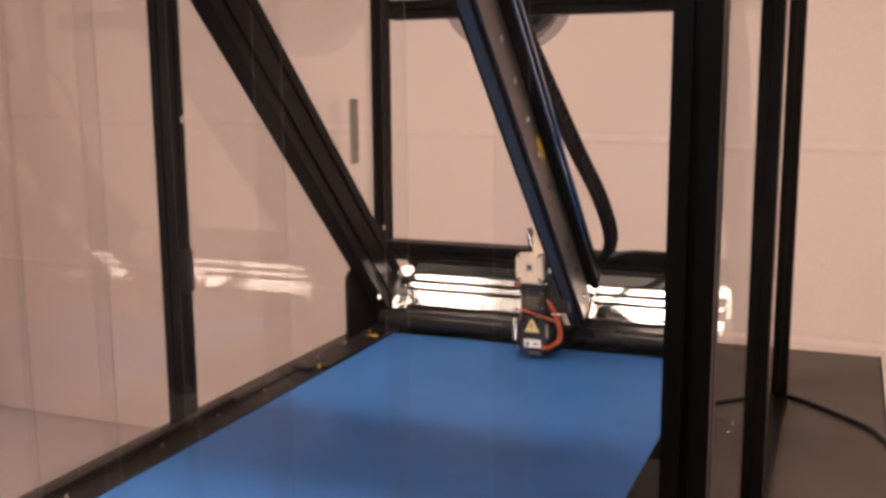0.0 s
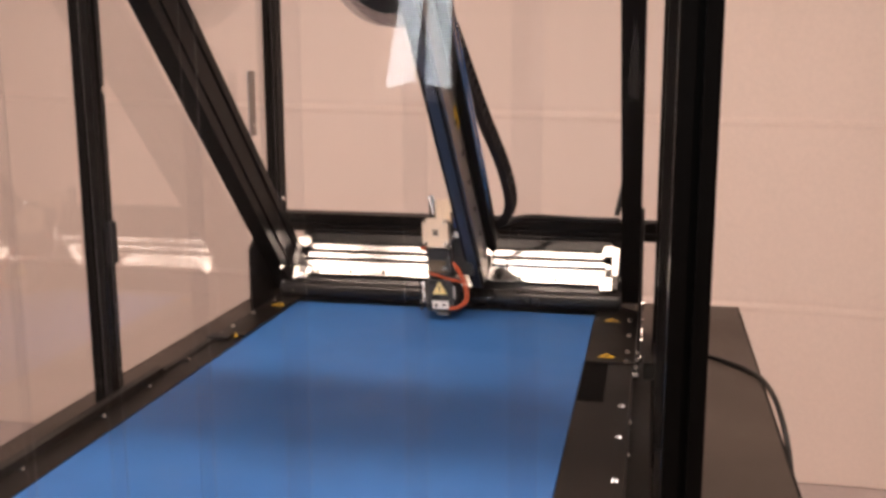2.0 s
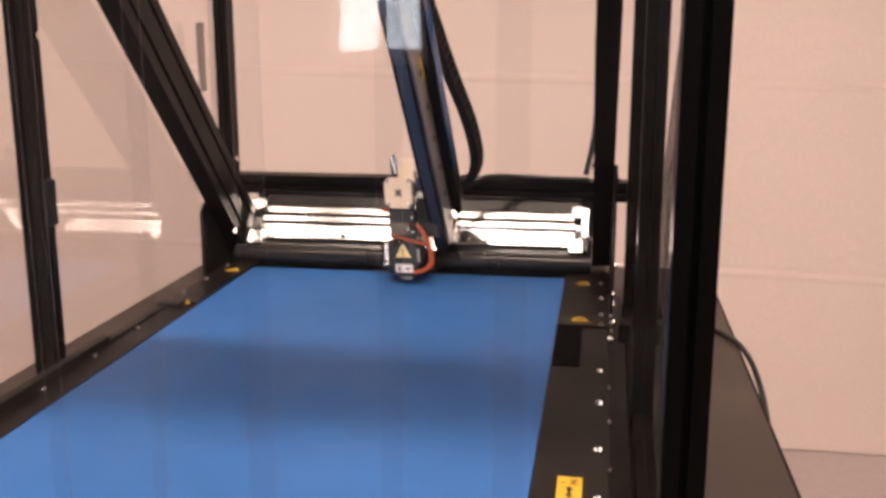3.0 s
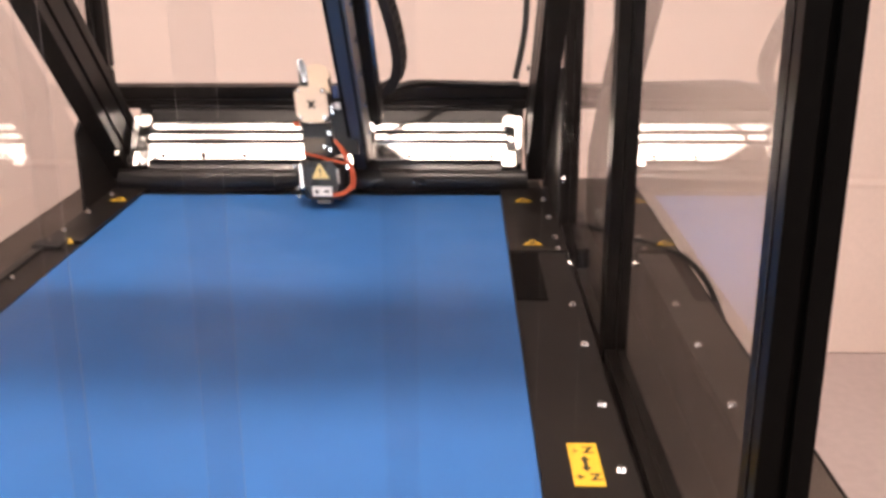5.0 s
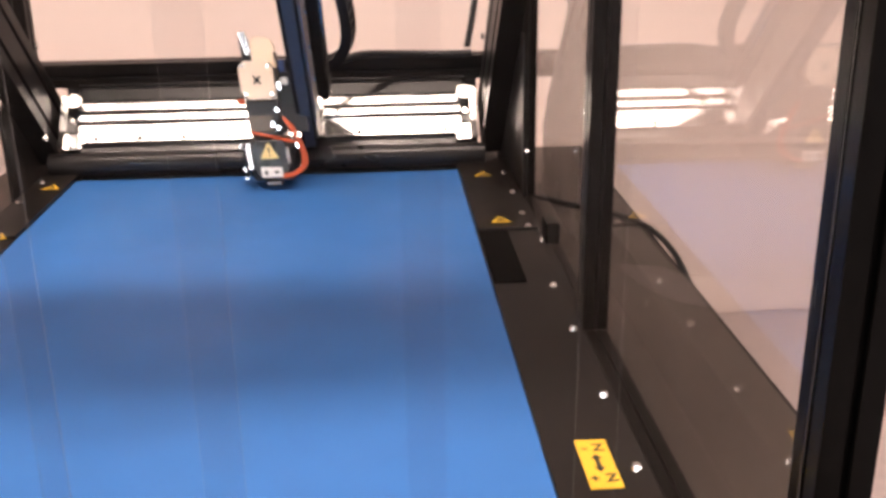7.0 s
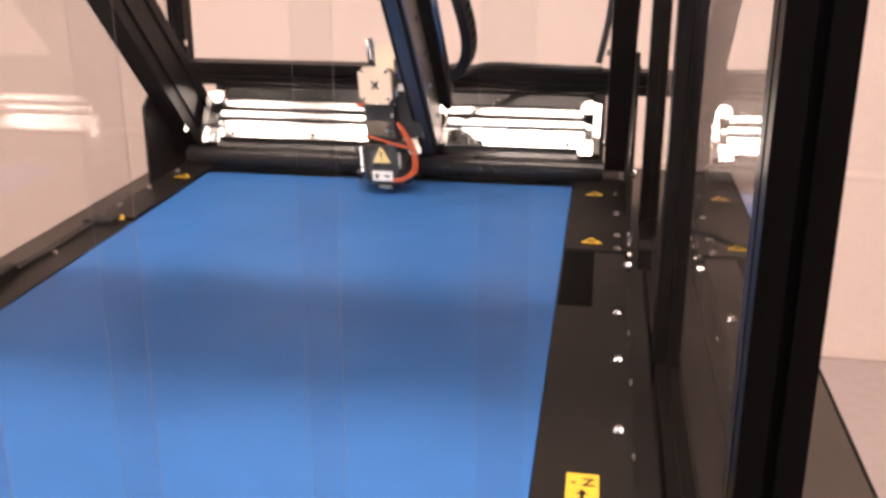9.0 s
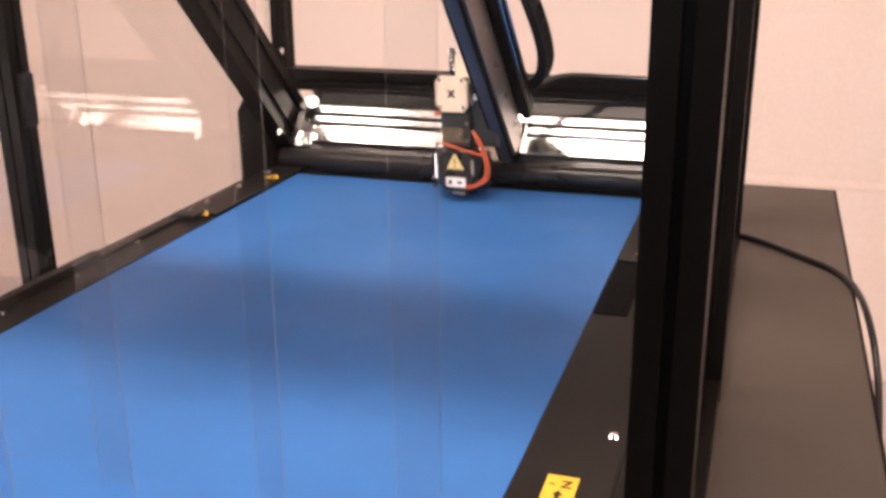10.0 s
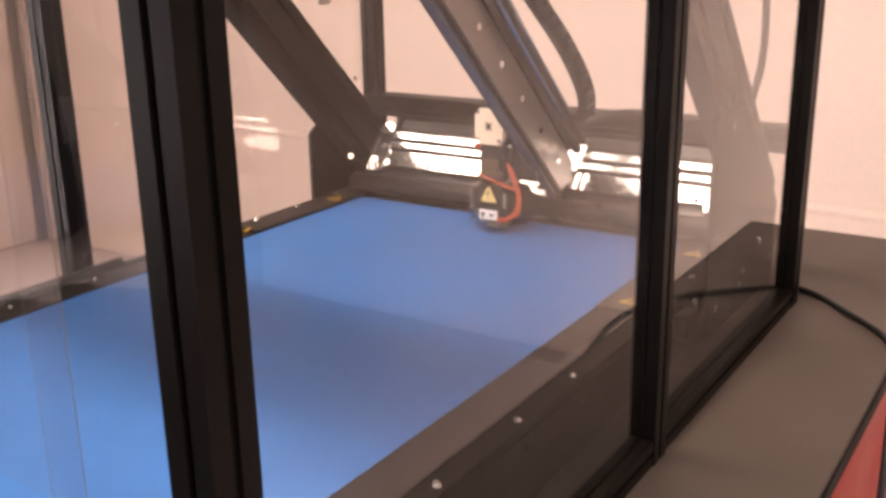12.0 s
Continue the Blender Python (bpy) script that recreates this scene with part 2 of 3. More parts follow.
bm = B()
edges = [ROOM_W] + [x for w in WINDOWS for x in w[:2]] + [ROOM_E]
for xa, xb in zip(edges[::2], edges[1::2]):
    box(bm, xa, xb, ROOM_S - 0.1, ROOM_S, FLOOR_Z, CEIL_Z)
for wx0, wx1, wz0, wz1, watts, tint in WINDOWS:
    box(bm, wx0, wx1, ROOM_S - 0.1, ROOM_S, FLOOR_Z, wz0)
    box(bm, wx0, wx1, ROOM_S - 0.1, ROOM_S, wz1, CEIL_Z)
solid("wall_south", bm, M_DARKWALL, "dark brown wall with a window opening", "wall", "structure")
for k, (wx0, wx1, wz0, wz1, watts, tint) in enumerate(WINDOWS):
    win = thing("window_%d" % (k + 1), "bright window with a white frame", "window", kind="structure", at=(wx0, ROOM_S - 0.05, wz0))
    bm = B()
    mid = (wx0 + wx1) / 2
    for b in ((wx0, wx0 + 0.05, wz0, wz1), (wx1 - 0.05, wx1, wz0, wz1), (wx0 + 0.05, wx1 - 0.05, wz0, wz0 + 0.05), (wx0 + 0.05, wx1 - 0.05, wz1 - 0.05, wz1), (mid - 0.01, mid + 0.01, wz0 + 0.05, wz1 - 0.05)):
        box(bm, b[0], b[1], ROOM_S - 0.08, ROOM_S - 0.016, b[2], b[3])
    part("window_frame", bm, M_WHITE, win)
# frames and glowing panels of the added side fill openings
for k, (wall_x, inward, watts) in enumerate(FILL_OPENINGS):
    win = thing("window_%d" % (k + 2), "added low wide fill-light opening with a white frame", "window", kind="structure", at=(wall_x - inward * 0.05, DY0, DZ0))
    bm = B()
    for ya, yb, za, zb in ((DY0, DY0 + 0.05, DZ0, DZ1), (DY1 - 0.05, DY1, DZ0, DZ1), (DY0 + 0.05, DY1 - 0.05, DZ0, DZ0 + 0.05), (DY0 + 0.05, DY1 - 0.05, DZ1 - 0.05, DZ1)):
        xs = sorted((wall_x - inward * 0.08, wall_x - inward * 0.016))
        box(bm, xs[0], xs[1], ya, yb, za, zb)
    part("window_frame", bm, M_WHITE, win)
    xs = sorted((wall_x - inward * 0.60, wall_x - inward * 0.62))
    solid("backdrop", box(B(), xs[0], xs[1], DY0 - 1, DY1 + 1, -1.5, 1.8), M_SKYGLOW, "glowing sky-coloured panel outside the wall opening", "sky", "structure")
solid("backdrop", box(B(), -1.5, 1.0, ROOM_S - 0.62, ROOM_S - 0.6, -1.0, 2.2), M_SKYGLOW, "glowing sky-coloured panel outside the wall opening", "sky", "structure")

for lx, ly, watts in LAMPS:
    lamp = thing("ceiling_light", "flat white ceiling light panel, switched on", "ceiling light", "ceiling lights", at=(lx, ly, CEIL_Z))
    bm = B()
    for b in ((-0.6, 0.6, -0.12, -0.09), (-0.6, 0.6, 0.09, 0.12), (-0.6, -0.56, -0.09, 0.09), (0.56, 0.6, -0.09, 0.09)):
        box(bm, lx + b[0], lx + b[1], ly + b[2], ly + b[3], CEIL_Z - 0.07, CEIL_Z)
    part("frame", bm, M_WHITE, lamp)
    part("diffuser", box(B(), lx - 0.56, lx + 0.56, ly - 0.09, ly + 0.09, CEIL_Z - 0.06, CEIL_Z - 0.04), M_DIFFUSER, lamp)


def crease(x, z):
    """Folds and gentle waves of the hanging cloth, in metres towards the viewer."""
    d = 0.010 * noise.noise((x * 1.3, z * 0.9, 3.1)) + 0.004 * noise.noise((x * 5, z * 3.5, 7.7)) + 0.0012 * noise.noise((x * 16, z * 14, 1.7))
    for k, z0 in enumerate((0.205, -0.318, 0.72, 1.2)):
        zz = z0 - 0.022 * x + 0.004 * noise.noise((x * 3, k, 0.4))
        u = (z - zz) / 0.008
        d += 0.0050 * math.exp(-u * u) - 0.0030 * math.exp(-((u - 1.6) ** 2))
    for k, x0 in enumerate((-2.95, -2.45, -1.95, -1.45, -0.95, -0.45, 0.07, 0.60, 1.12, 1.65)):
        u = (x - x0 - 0.006 * noise.noise((z * 3, k, 5.5))) / 0.020
        d += 0.0026 * math.exp(-u * u)
    d += 0.0045 * noise.noise((x * 3.2 + z * 2.1, z * 1.3 - x * 0.9, 8.8)) + 0.0016 * noise.noise((x * 9.0 + z * 6.0, z * 3.5 - x * 2.0, 2.4))
    return d


def hanging_cloth(a0, a1, place, nx, nz, label):
    """A creased cloth sheet; place(a, d) turns the run along it and the fold's depth into x and y."""
    za, zb = FLOOR_Z + 0.002, CEIL_Z - 0.05
    verts, faces = [], []
    for j in range(nz + 1):
        z = za + (zb - za) * j / nz
        for i in range(nx + 1):
            a = a0 + (a1 - a0) * i / nx
            verts.append((*place(a, crease(a, z)), z))
    for j in range(nz):
        for i in range(nx):
            k = j * (nx + 1) + i
            faces.append((k, k + 1, k + nx + 2, k + nx + 1))
    me = bpy.data.meshes.new("backdrop_cloth")
    me.from_pydata(verts, [], faces)
    me.materials.append(M_SHEET)
    for p in me.polygons:
        p.use_smooth = True
    ob = tagged(new("backdrop_cloth", me), label, "cloth", "backdrop cloths")
    ob.modifiers.new("thickness", "SOLIDIFY").thickness = 0.002


hanging_cloth(ROOM_W + 0.03, ROOM_E - 0.02, lambda a, d: (a, ROOM_N - d), 400, 620, "creased cream cloth backdrop hanging in front of the wall")
hanging_cloth(-0.88, ROOM_N - 0.05, lambda a, d: (ROOM_W + 0.04 + d, a), 150, 200, "creased cream cloth hanging along the side wall")

# ---------------------------------------------------------------- table
TZ = -0.080
table = thing("table", "grey-brown speckled table with a black edge band", "table", at=(0, -0.25, FLOOR_Z))
TX0, TX1, TY0, TY1 = -0.445, 0.465, -1.65, 0.426
part("tabletop", box(B(), TX0 + 0.003, TX1 - 0.003, TY0 + 0.003, TY1 - 0.003, TZ - 0.014, TZ, 0.002), M_TABLE, table)
bm = B()
box(bm, TX0, TX0 + 0.003, TY0, TY1, TZ - 0.014, TZ - 0.001)
box(bm, TX1 - 0.003, TX1, TY0, TY1, TZ - 0.014, TZ - 0.001)
box(bm, TX0 + 0.003, TX1 - 0.003, TY0, TY0 + 0.003, TZ - 0.014, TZ - 0.001)
box(bm, TX0 + 0.003, TX1 - 0.003, TY1 - 0.003, TY1, TZ - 0.014, TZ - 0.001)
part("edge_band", bm, M_EDGE, table, "black edge band")
for lx, ly in ((TX0 + 0.06, TY0 + 0.06), (TX1 - 0.10, TY0 + 0.06), (TX0 + 0.06, TY1 - 0.06), (TX1 - 0.10, TY1 - 0.06)):
    part("leg", box(B(), lx - 0.02, lx + 0.02, ly - 0.02, ly + 0.02, FLOOR_Z, TZ - 0.014, 0.003), M_BLACKPOWDER, table)

# ---------------------------------------------------------------- printer
printer = thing("belt_printer", "black belt printer with a blue conveyor bed and a slanted gantry", "printer", at=(0, -0.4, TZ))
BW = 0.2265
BF = -0.86


INNER, OUTER = -0.2270, -0.268

part("base", prism(B(), [(OUTER + 0.003, BF), (0.283, BF), (0.283, 0.155), (-0.262, 0.155), (-0.262, -0.2), (OUTER + 0.003, -0.2)], TZ, -0.006, "z"), M_BLACKPOWDER, printer)
part("base_tray", box(B(), 0.2832, 0.3110, BF, 0.155, TZ, TZ + 0.016, 0.002), M_BLACKPOWDER, printer, "black tray beside the base")
# belt: a flat run that turns over a roller at each end
bm = B()
prof = []
R0 = 0.014
for k in range(9):
    a = math.pi / 2 * (1 - k / 8)
    prof.append((0.0 + R0 * math.cos(a), -R0 + R0 * math.sin(a)))
outline = [(BF - 0.02, 0.0)] + prof + [(R0 - 0.002, -R0), (0.0, -0.004), (BF - 0.02, -0.004)]
prism(bm, outline, -BW, BW)
part("belt", bm, M_BELT, printer, "blue conveyor belt", smooth=True)

# side plates either side of the belt
right = part("side_plate", prism(B(), [(0.2275, BF), (0.2855, BF), (0.2855, -0.236), (0.2275, -0.236)], -0.006, 0.001, "z"), M_PLATE, printer)
# thin black rectangle laid on the plate beside the belt
part("black_patch", box(B(), 0.2285, 0.2570, -0.374, -0.238, 0.001, 0.0025, 0.0005), M_MATT_BLACK, printer, "thin matt black rectangle beside the belt")
rearr = part("rear_plate", box(B(), 0.2275, 0.2885, -0.235, 0.03, -0.005, 0.004, 0.0012), M_PLATE, printer)
left = part("side_plate", prism(B(), [(OUTER, BF), (INNER, BF), (INNER, -0.21), (OUTER, -0.21)], -0.006, 0.001, "z"), M_PLATE, printer)
rearl = part("rear_plate", prism(B(), [(-0.268, -0.209), (INNER, -0.209), (INNER, 0.03), (-0.268, 0.03)], -0.005, 0.004, "z"), M_PLATE, printer)
part("edge_rail", prism(B(), [(OUTER, BF), (OUTER + 0.010, BF), (OUTER + 0.010, -0.378), (OUTER, -0.372)], 0.001, 0.010, "z"), M_BLACKPOWDER, printer)
part("edge_rail", prism(B(), [(OUTER, -0.372), (OUTER + 0.009, -0.372), (OUTER + 0.009, -0.21), (OUTER, -0.21)], 0.001, 0.004, "z"), M_BLACKPOWDER, printer)
part("end_stop", box(B(), -0.272, -0.240, -0.232, -0.2095, 0.001, 0.007, 0.002), M_RUBBER, printer)
bm = B()
box(bm, 0.2834, 0.2862, BF, -0.245, -0.045, -0.0062, 0.0008)
flange = part("side_flange", bm, M_PLATE, printer)


def screw(parent, x, y, z, r=0.0035, label=""):
    bm = B()
    bmesh.ops.create_cone(bm, cap_ends=True, segments=14, radius1=r, radius2=r * 0.72, depth=0.0026, matrix=Matrix.Translation((x, y, z + 0.0013)))
    cyl(bm, (x, y, z + 0.0024), (x, y, z + 0.0030), r * 0.42, 6)
    part("screw", bm, M_CHROME, parent, label, smooth=False)


for y in (-0.3845, -0.4744, -0.5802, -0.6696, -0.76):
    screw(right, 0.2775, y, 0.001)
    part("screw", cyl(B(), (0.2862, y - 0.004, -0.016), (0.2888, y - 0.004, -0.016), 0.0036, 12), M_CHROME, flange)
for y in (-0.035, -0.1145, -0.190, -0.231):
    screw(rearr, 0.278, y, 0.004, 0.0036)
    screw(rearl, -0.260, y + 0.02, 0.004, 0.0036)
for y in (-0.32, -0.42, -0.52, -0.66):
    screw(left, OUTER + 0.014, y, 0.001, 0.0034)
for y in (-0.14, -0.17, -0.205, -0.235):
    cy = B()
    cyl(cy, (0.2832, y, -0.012), (0.292, y, -0.012), 0.0045, 14)
    part("screw", cy, M_CHROME, rearr)


for x, p in ((0.2533, rearr), (-0.2423, rearl)):
    for y in (-0.037, -0.210):
        bm = B()
        s = 0.0165
        prism(bm, [(x - s * 0.62, y - s * 0.45), (x + s * 0.62, y - s * 0.45), (x, y + s * 0.6)], 0.0041, 0.0046, "z")
        prism(bm, [(x - s * 0.30, y - s * 0.28), (x + s * 0.30, y - s * 0.28), (x, y + s * 0.30)], 0.0046, 0.0048, "z")
        tri = part("warning_triangle", bm, M_YELLOW, p, "yellow warning triangle sticker")
        tri.data.materials.append(M_INK)
        for poly in tri.data.polygons:
            if poly.center.z + printer.location.z > 0.00461:
                poly.material_index = 1

# yellow axis sticker with an arrow and two signs
sx, sy, sz = 0.2565, -0.663, 0.001
sticker = part("axis_sticker", box(B(), sx - 0.0095, sx + 0.0095, sy - 0.0262, sy + 0.0262, sz, sz + 0.0006), M_YELLOW, right, "yellow sticker with a black arrow")


def lettering(name, words, size, m, mat, parent, label=""):
    cu = bpy.data.curves.new(name, "FONT")
    cu.body, cu.size, cu.align_x, cu.align_y, cu.extrude, cu.offset = words, size, "CENTER", "CENTER", 0.0001, size * 0.02
    ob = new(name, cu)
    dg = bpy.context.evaluated_depsgraph_get()
    me = bpy.data.meshes.new_from_object(ob.evaluated_get(dg))
    bpy.data.objects.remove(ob)
    me.transform(m)
    bm = B()
    bm.from_mesh(me)
    return part(name, bm, mat, parent, label)


lettering("letters", "- Z", 0.011, pose(sx, sy + 0.0165, sz + 0.0008), M_INK, sticker)
lettering("letters", "+ Z", 0.011, pose(sx, sy - 0.0165, sz + 0.0008), M_INK, sticker)
bm = B()
box(bm, sx - 0.0013, sx + 0.0013, sy - 0.006, sy + 0.006, sz + 0.0006, sz + 0.0009)
for s in (1, -1):
    prism(bm, [(sx - 0.0032, sy + s * 0.0045), (sx + 0.0032, sy + s * 0.0045), (sx, sy + s * 0.0095)], sz + 0.0006, sz + 0.0009, "z")
part("arrow", bm, M_INK, sticker)

# tube in front of the drive rail, back beams
bm = B()
cyl(bm, (-0.262, 0.030, 0.0125), (0.262, 0.030, 0.0125), 0.0138, 32)
part("end_tube", bm, M_TUBE, printer, smooth=True)


# the drive rail's face leans back
RM = Matrix(((1, 0, 0, 0), (0, 0.669, -0.743, 0.078), (0, 0.743, 0.669, 0.046), (0, 0, 0, 1)))


def slot_profile(w, h, cx=0.0, cy=0.0, slot=0.006, depth=0.005):
    """A square aluminium profile with one slot in the middle of each side."""
    a, b, s = w / 2, h / 2, slot / 2
    q = [(-a, -b), (-s, -b), (-s, -b + depth), (s, -b + depth), (s, -b), (a, -b), (a, -s), (a - depth, -s), (a - depth, s), (a, s),
         (a, b), (s, b), (s, b - depth), (-s, b - depth), (-s, b), (-a, b), (-a, s), (-a + depth, s), (-a + depth, -s), (-a, -s)]
    return [(cx + x, cy + y) for x, y in q]


part("back_beam", prism(B(), slot_profile(0.034, 0.030, 0.150, 0.102), -0.312, 0.316), M_BLACK, printer)
part("back_beam", prism(B(), slot_profile(0.030, 0.030, 0.150, 0.487), -0.292, 0.312), M_BLACK, printer)
part("rail_carrier", box(B(), -0.246, 0.246, 0.040, 0.066, -0.034, -0.008, 0.005, RM), M_GLOSS, printer, "glossy black carrier profile")
part("carrier_lip", cyl(B(), RM @ Vector((-0.246, 0.068, -0.012)), RM @ Vector((0.246, 0.068, -0.012)), 0.0035, 12), M_GLOSS, printer, smooth=True)
part("back_panel", box(B(), -0.262, 0.262, 0.134, 0.138, 0.0, 0.087), M_SMOKE, printer)
part("back_ledge", box(B(), -0.262, 0.262, 0.060, 0.134, -0.006, 0.006, 0.002), M_BLACK, printer)

# slanted gantry beams, at 45 degrees, with their foot plates
S = math.sqrt(0.5)
for side in (-1, 1):
    xc = side * 0.276
    m = Matrix(((1, 0, 0, xc), (0, S, -S, 0.0), (0, S, S, 0.0), (0, 0, 0, 1)))
    # local y: up and back across the beam, local z: along the beam, up and to the front
    bm = B()
    c = 0.094
    w, h, d = 0.013, 0.037, 0.004
    out = [(-w, -h), (w, -h), (w, -0.022), (w - d, -0.022), (w - d, -0.014), (w, -0.014), (w, 0.014), (w - d, 0.014), (w - d, 0.022), (w, 0.022),
           (w, h), (-w, h), (-w, 0.022), (-w + d, 0.022), (-w + d, 0.014), (-w, 0.014), (-w, -0.014), (-w + d, -0.014), (-w + d, -0.022), (-w, -0.022)]
    prism(bm, [(x, y + c) for x, y in out], -0.055, 0.80, "z")
    bmesh.ops.transform(bm, matrix=m, verts=bm.verts[:])
    part("gantry_beam", bm, M_BLACK, printer)
    xo = xc + side * 0.0133
    if side > 0:
        rim = [(-0.112, -0.045), (-0.112, 0.150), (-0.102, 0.1735), (-0.036, 0.166), (0.0, 0.135), (0.06, 0.10), (0.128, 0.03), (0.128, -0.07), (-0.06, -0.07)]
        bolts = [(-0.068, 0.152), (-0.100, 0.045), (0.055, 0.002), (0.001, -0.020), (-0.010, -0.0316), (-0.090, -0.034), (0.10, -0.03)]
    else:
        rim = [(-0.028, -0.07), (-0.028, 0.085), (0.01, 0.112), (0.05, 0.105), (0.128, 0.03), (0.128, -0.07)]
        bolts = [(-0.015, 0.02), (-0.015, 0.07), (0.03, 0.085), (0.06, 0.065), (0.10, 0.03), (0.10, -0.03), (0.02, -0.03)]
    foot = part("foot_plate", prism(B(), rim, min(xo, xo + side * 0.004), max(xo, xo + side * 0.004)), M_PLATE, printer)
    for y, z in bolts:
        f = side * 0.004
        part("screw", cyl(B(), (xo + f, y, z), (xo + f + side * 0.003, y, z), 0.0042, 12), M_CHROME, foot)
    xi = xc - side * 0.0133
    for y, z in ((0.042, 0.154), (0.02, 0.05)):
        part("screw", cyl(B(), (xi, y, z), (xi - side * 0.003, y, z), 0.004, 12), M_CHROME, printer)

# unseen beam between the slanted beams, placed to cast the belt's shadow band
bm = box(B(), -0.244, 0.2575, -0.010, 0.032, 0.685, 0.850, 0.003, Matrix(((1, 0, 0, 0), (0, S, -S, 0.083 * S), (0, S, S, 0.083 * S), (0, 0, 0, 1))))
part("unseen_shade_beam", bm, M_BLACK, printer)

# drive rail, its face leaning back
rail = part("drive_rail", box(B(), -0.250, 0.250, -0.036, 0.040, -0.012, -0.003, 0.001, RM), M_SMOKE, printer)
for name, v0, v1, t in (("guide_bar", 0.0210, 0.0330, 0.006), ("guide_bar", 0.0065, 0.0168, 0.006), ("toothed_rail", -0.0225, 0.0034, 0.004)):
    part(name, box(B(), -0.238, 0.238, v0, v1, -0.003, t, 0.0018, RM), M_ALU, rail)
for k in range(9):
    x = -0.215 + k * 0.054
    bm = B()
    cyl(bm, RM @ Vector((x, -0.0165, 0.004)), RM @ Vector((x, -0.0165, 0.0052)), 0.0030, 10)
    part("screw", bm, M_INK, rail)
bm = box(B(), 0.010, 0.058, 0.0000, 0.0060, 0.0, 0.0048, 0, RM)
part("rail_label", bm, M_YELLOW, rail, "yellow and black rail label")
bm = B()
for k in range(6):
    box(bm, 0.014 + k * 0.007, 0.018 + k * 0.007, 0.0012, 0.0048, 0.0048, 0.0051, 0, RM)
part("label_bars", bm, M_INK, rail)
for side in (-1, 1):
    x = side * 0.248
    bm = B()
    prism(bm, [(-0.036, -0.004), (0.024, -0.004), (0.040, 0.006), (0.036, 0.016), (-0.010, 0.014), (-0.036, 0.020)], min(x, x + side * 0.008), max(x, x + side * 0.008))
    box(bm, min(x - side * 0.018, x), max(x - side * 0.018, x), -0.034, -0.012, -0.002, 0.010, 0.001)
    bmesh.ops.transform(bm, matrix=RM, verts=bm.verts[:])
    br = part("end_bracket", bm, M_ALU, rail)
    bm = B()
    cyl(bm, RM @ Vector((x - side * 0.006, 0.031, 0.002)), RM @ Vector((x - side * 0.006, 0.031, 0.016)), 0.0095, 20)
    part("pulley", bm, M_CHROME, rail, smooth=True)
    for v in (-0.026, 0.004):
        bm = B()
        cyl(bm, RM @ Vector((x - side * 0.006, v, 0.008)), RM @ Vector((x - side * 0.006, v, 0.014)), 0.0035, 10)
        part("screw", bm, M_CHROME, rail)

# ---- slanted arm that rides on the drive rail
AX = 0.040
ca, sa = 0.731, 0.682
AM = Matrix(((1, 0, 0, AX), (0, ca, sa, 0.029), (0, -sa, ca, 0.027), (0, 0, 0, 1)))   # local y runs down the arm, z to the back


def in_arm(bm):
    bmesh.ops.transform(bm, matrix=AM, verts=bm.verts[:])
    return bm


arm = part("gantry_arm", in_arm(prism(B(), [(0.0, 0.0), (0.018, 0.0), (0.018, 0.012), (0.0, 0.020)], -0.66, 0.0, "y")), M_ARM, printer)
part("blue_edge", in_arm(box(B(), 0.0045, 0.0165, -0.66, -0.004, -0.0022, -0.0002, 0.0006)), material("dark_blue_edge_strip", (0.030, 0.042, 0.066), 0.4), arm, "dark blue edge strip")
part("side_sheet", in_arm(prism(B(), [(-0.66, 0.006), (-0.010, 0.006), (0.004, 0.030), (-0.012, 0.050), (-0.66, 0.050)], 0.0185, 0.0215, "x")), M_ALU_DARK, arm, "grey metal side sheet")
part("back_profile", in_arm(prism(B(), slot_profile(0.024, 0.024, 0.022, 0.0635), -0.66, -0.022, "y")), M_BLACK, arm)
part("filler", in_arm(box(B(), 0.002, 0.018, -0.66, -0.012, 0.0201, 0.050)), M_SMOKE, arm)
for k in range(9):
    a = -0.050 - k * 0.062
    bm = B()
    cyl(bm, (0.0215, a, 0.026), (0.0245, a, 0.026), 0.0042, 12)
    part("screw", in_arm(bm), M_CHROME, arm)
for x, w in ((0.0355, 0.056), (0.0355, 0.071)):
    part("guide_rod", in_arm(cyl(B(), (x, -0.66, w), (x, -0.03, w), 0.0018, 8)), M_CHROME, arm, smooth=True)
part("arm_label", in_arm(box(B(), 0.0216, 0.022, -0.372, -0.335, 0.034, 0.045)), M_YELLOW, arm, "yellow arm label")
plate = part("carriage_plate", box(B(), AX - 0.062, AX - 0.002, -0.040, 0.010, 0.008, 0.012, 0.001, RM), M_ALU, printer, "bright carriage plate")
for x in (AX - 0.052, AX - 0.020):
    for v in (-0.030, -0.004):
        bm = B()
        cyl(bm, RM @ Vector((x, v, 0.012)), RM @ Vector((x, v, 0.0145)), 0.0035, 10)
        part("screw", bm, M_INK, plate)
part("carriage_block", box(B(), AX - 0.002, AX + 0.026, -0.030, 0.034, 0.007, 0.020, 0.002, RM), M_ALU, printer)

# ---------------------------------------------------------------- print head
TIP = Vector((0.010, -0.050, 0.002))
ch, sh = 0.980, 0.199
HM = Matrix(((0.9, 0, -0.11, TIP.x + 0.0033), (0, ch, sh, TIP.y), (0, -sh, ch, TIP.z), (0, 0, 0, 1)))   # local -y faces the viewer, z runs up from the nozzle
head = thing("print_head", "black print head with a cream motor and orange wires", "print head", at=tuple(TIP))


def hp(name, bm, mat, parent=head, label="", smooth=False):
    bmesh.ops.transform(bm, matrix=HM, verts=bm.verts[:])
    return part(name, bm, mat, parent, label, smooth)


bm = B()
cyl(bm, (0, 0, 0), (0, 0, 0.004), 0.0012, 12, 0.004)
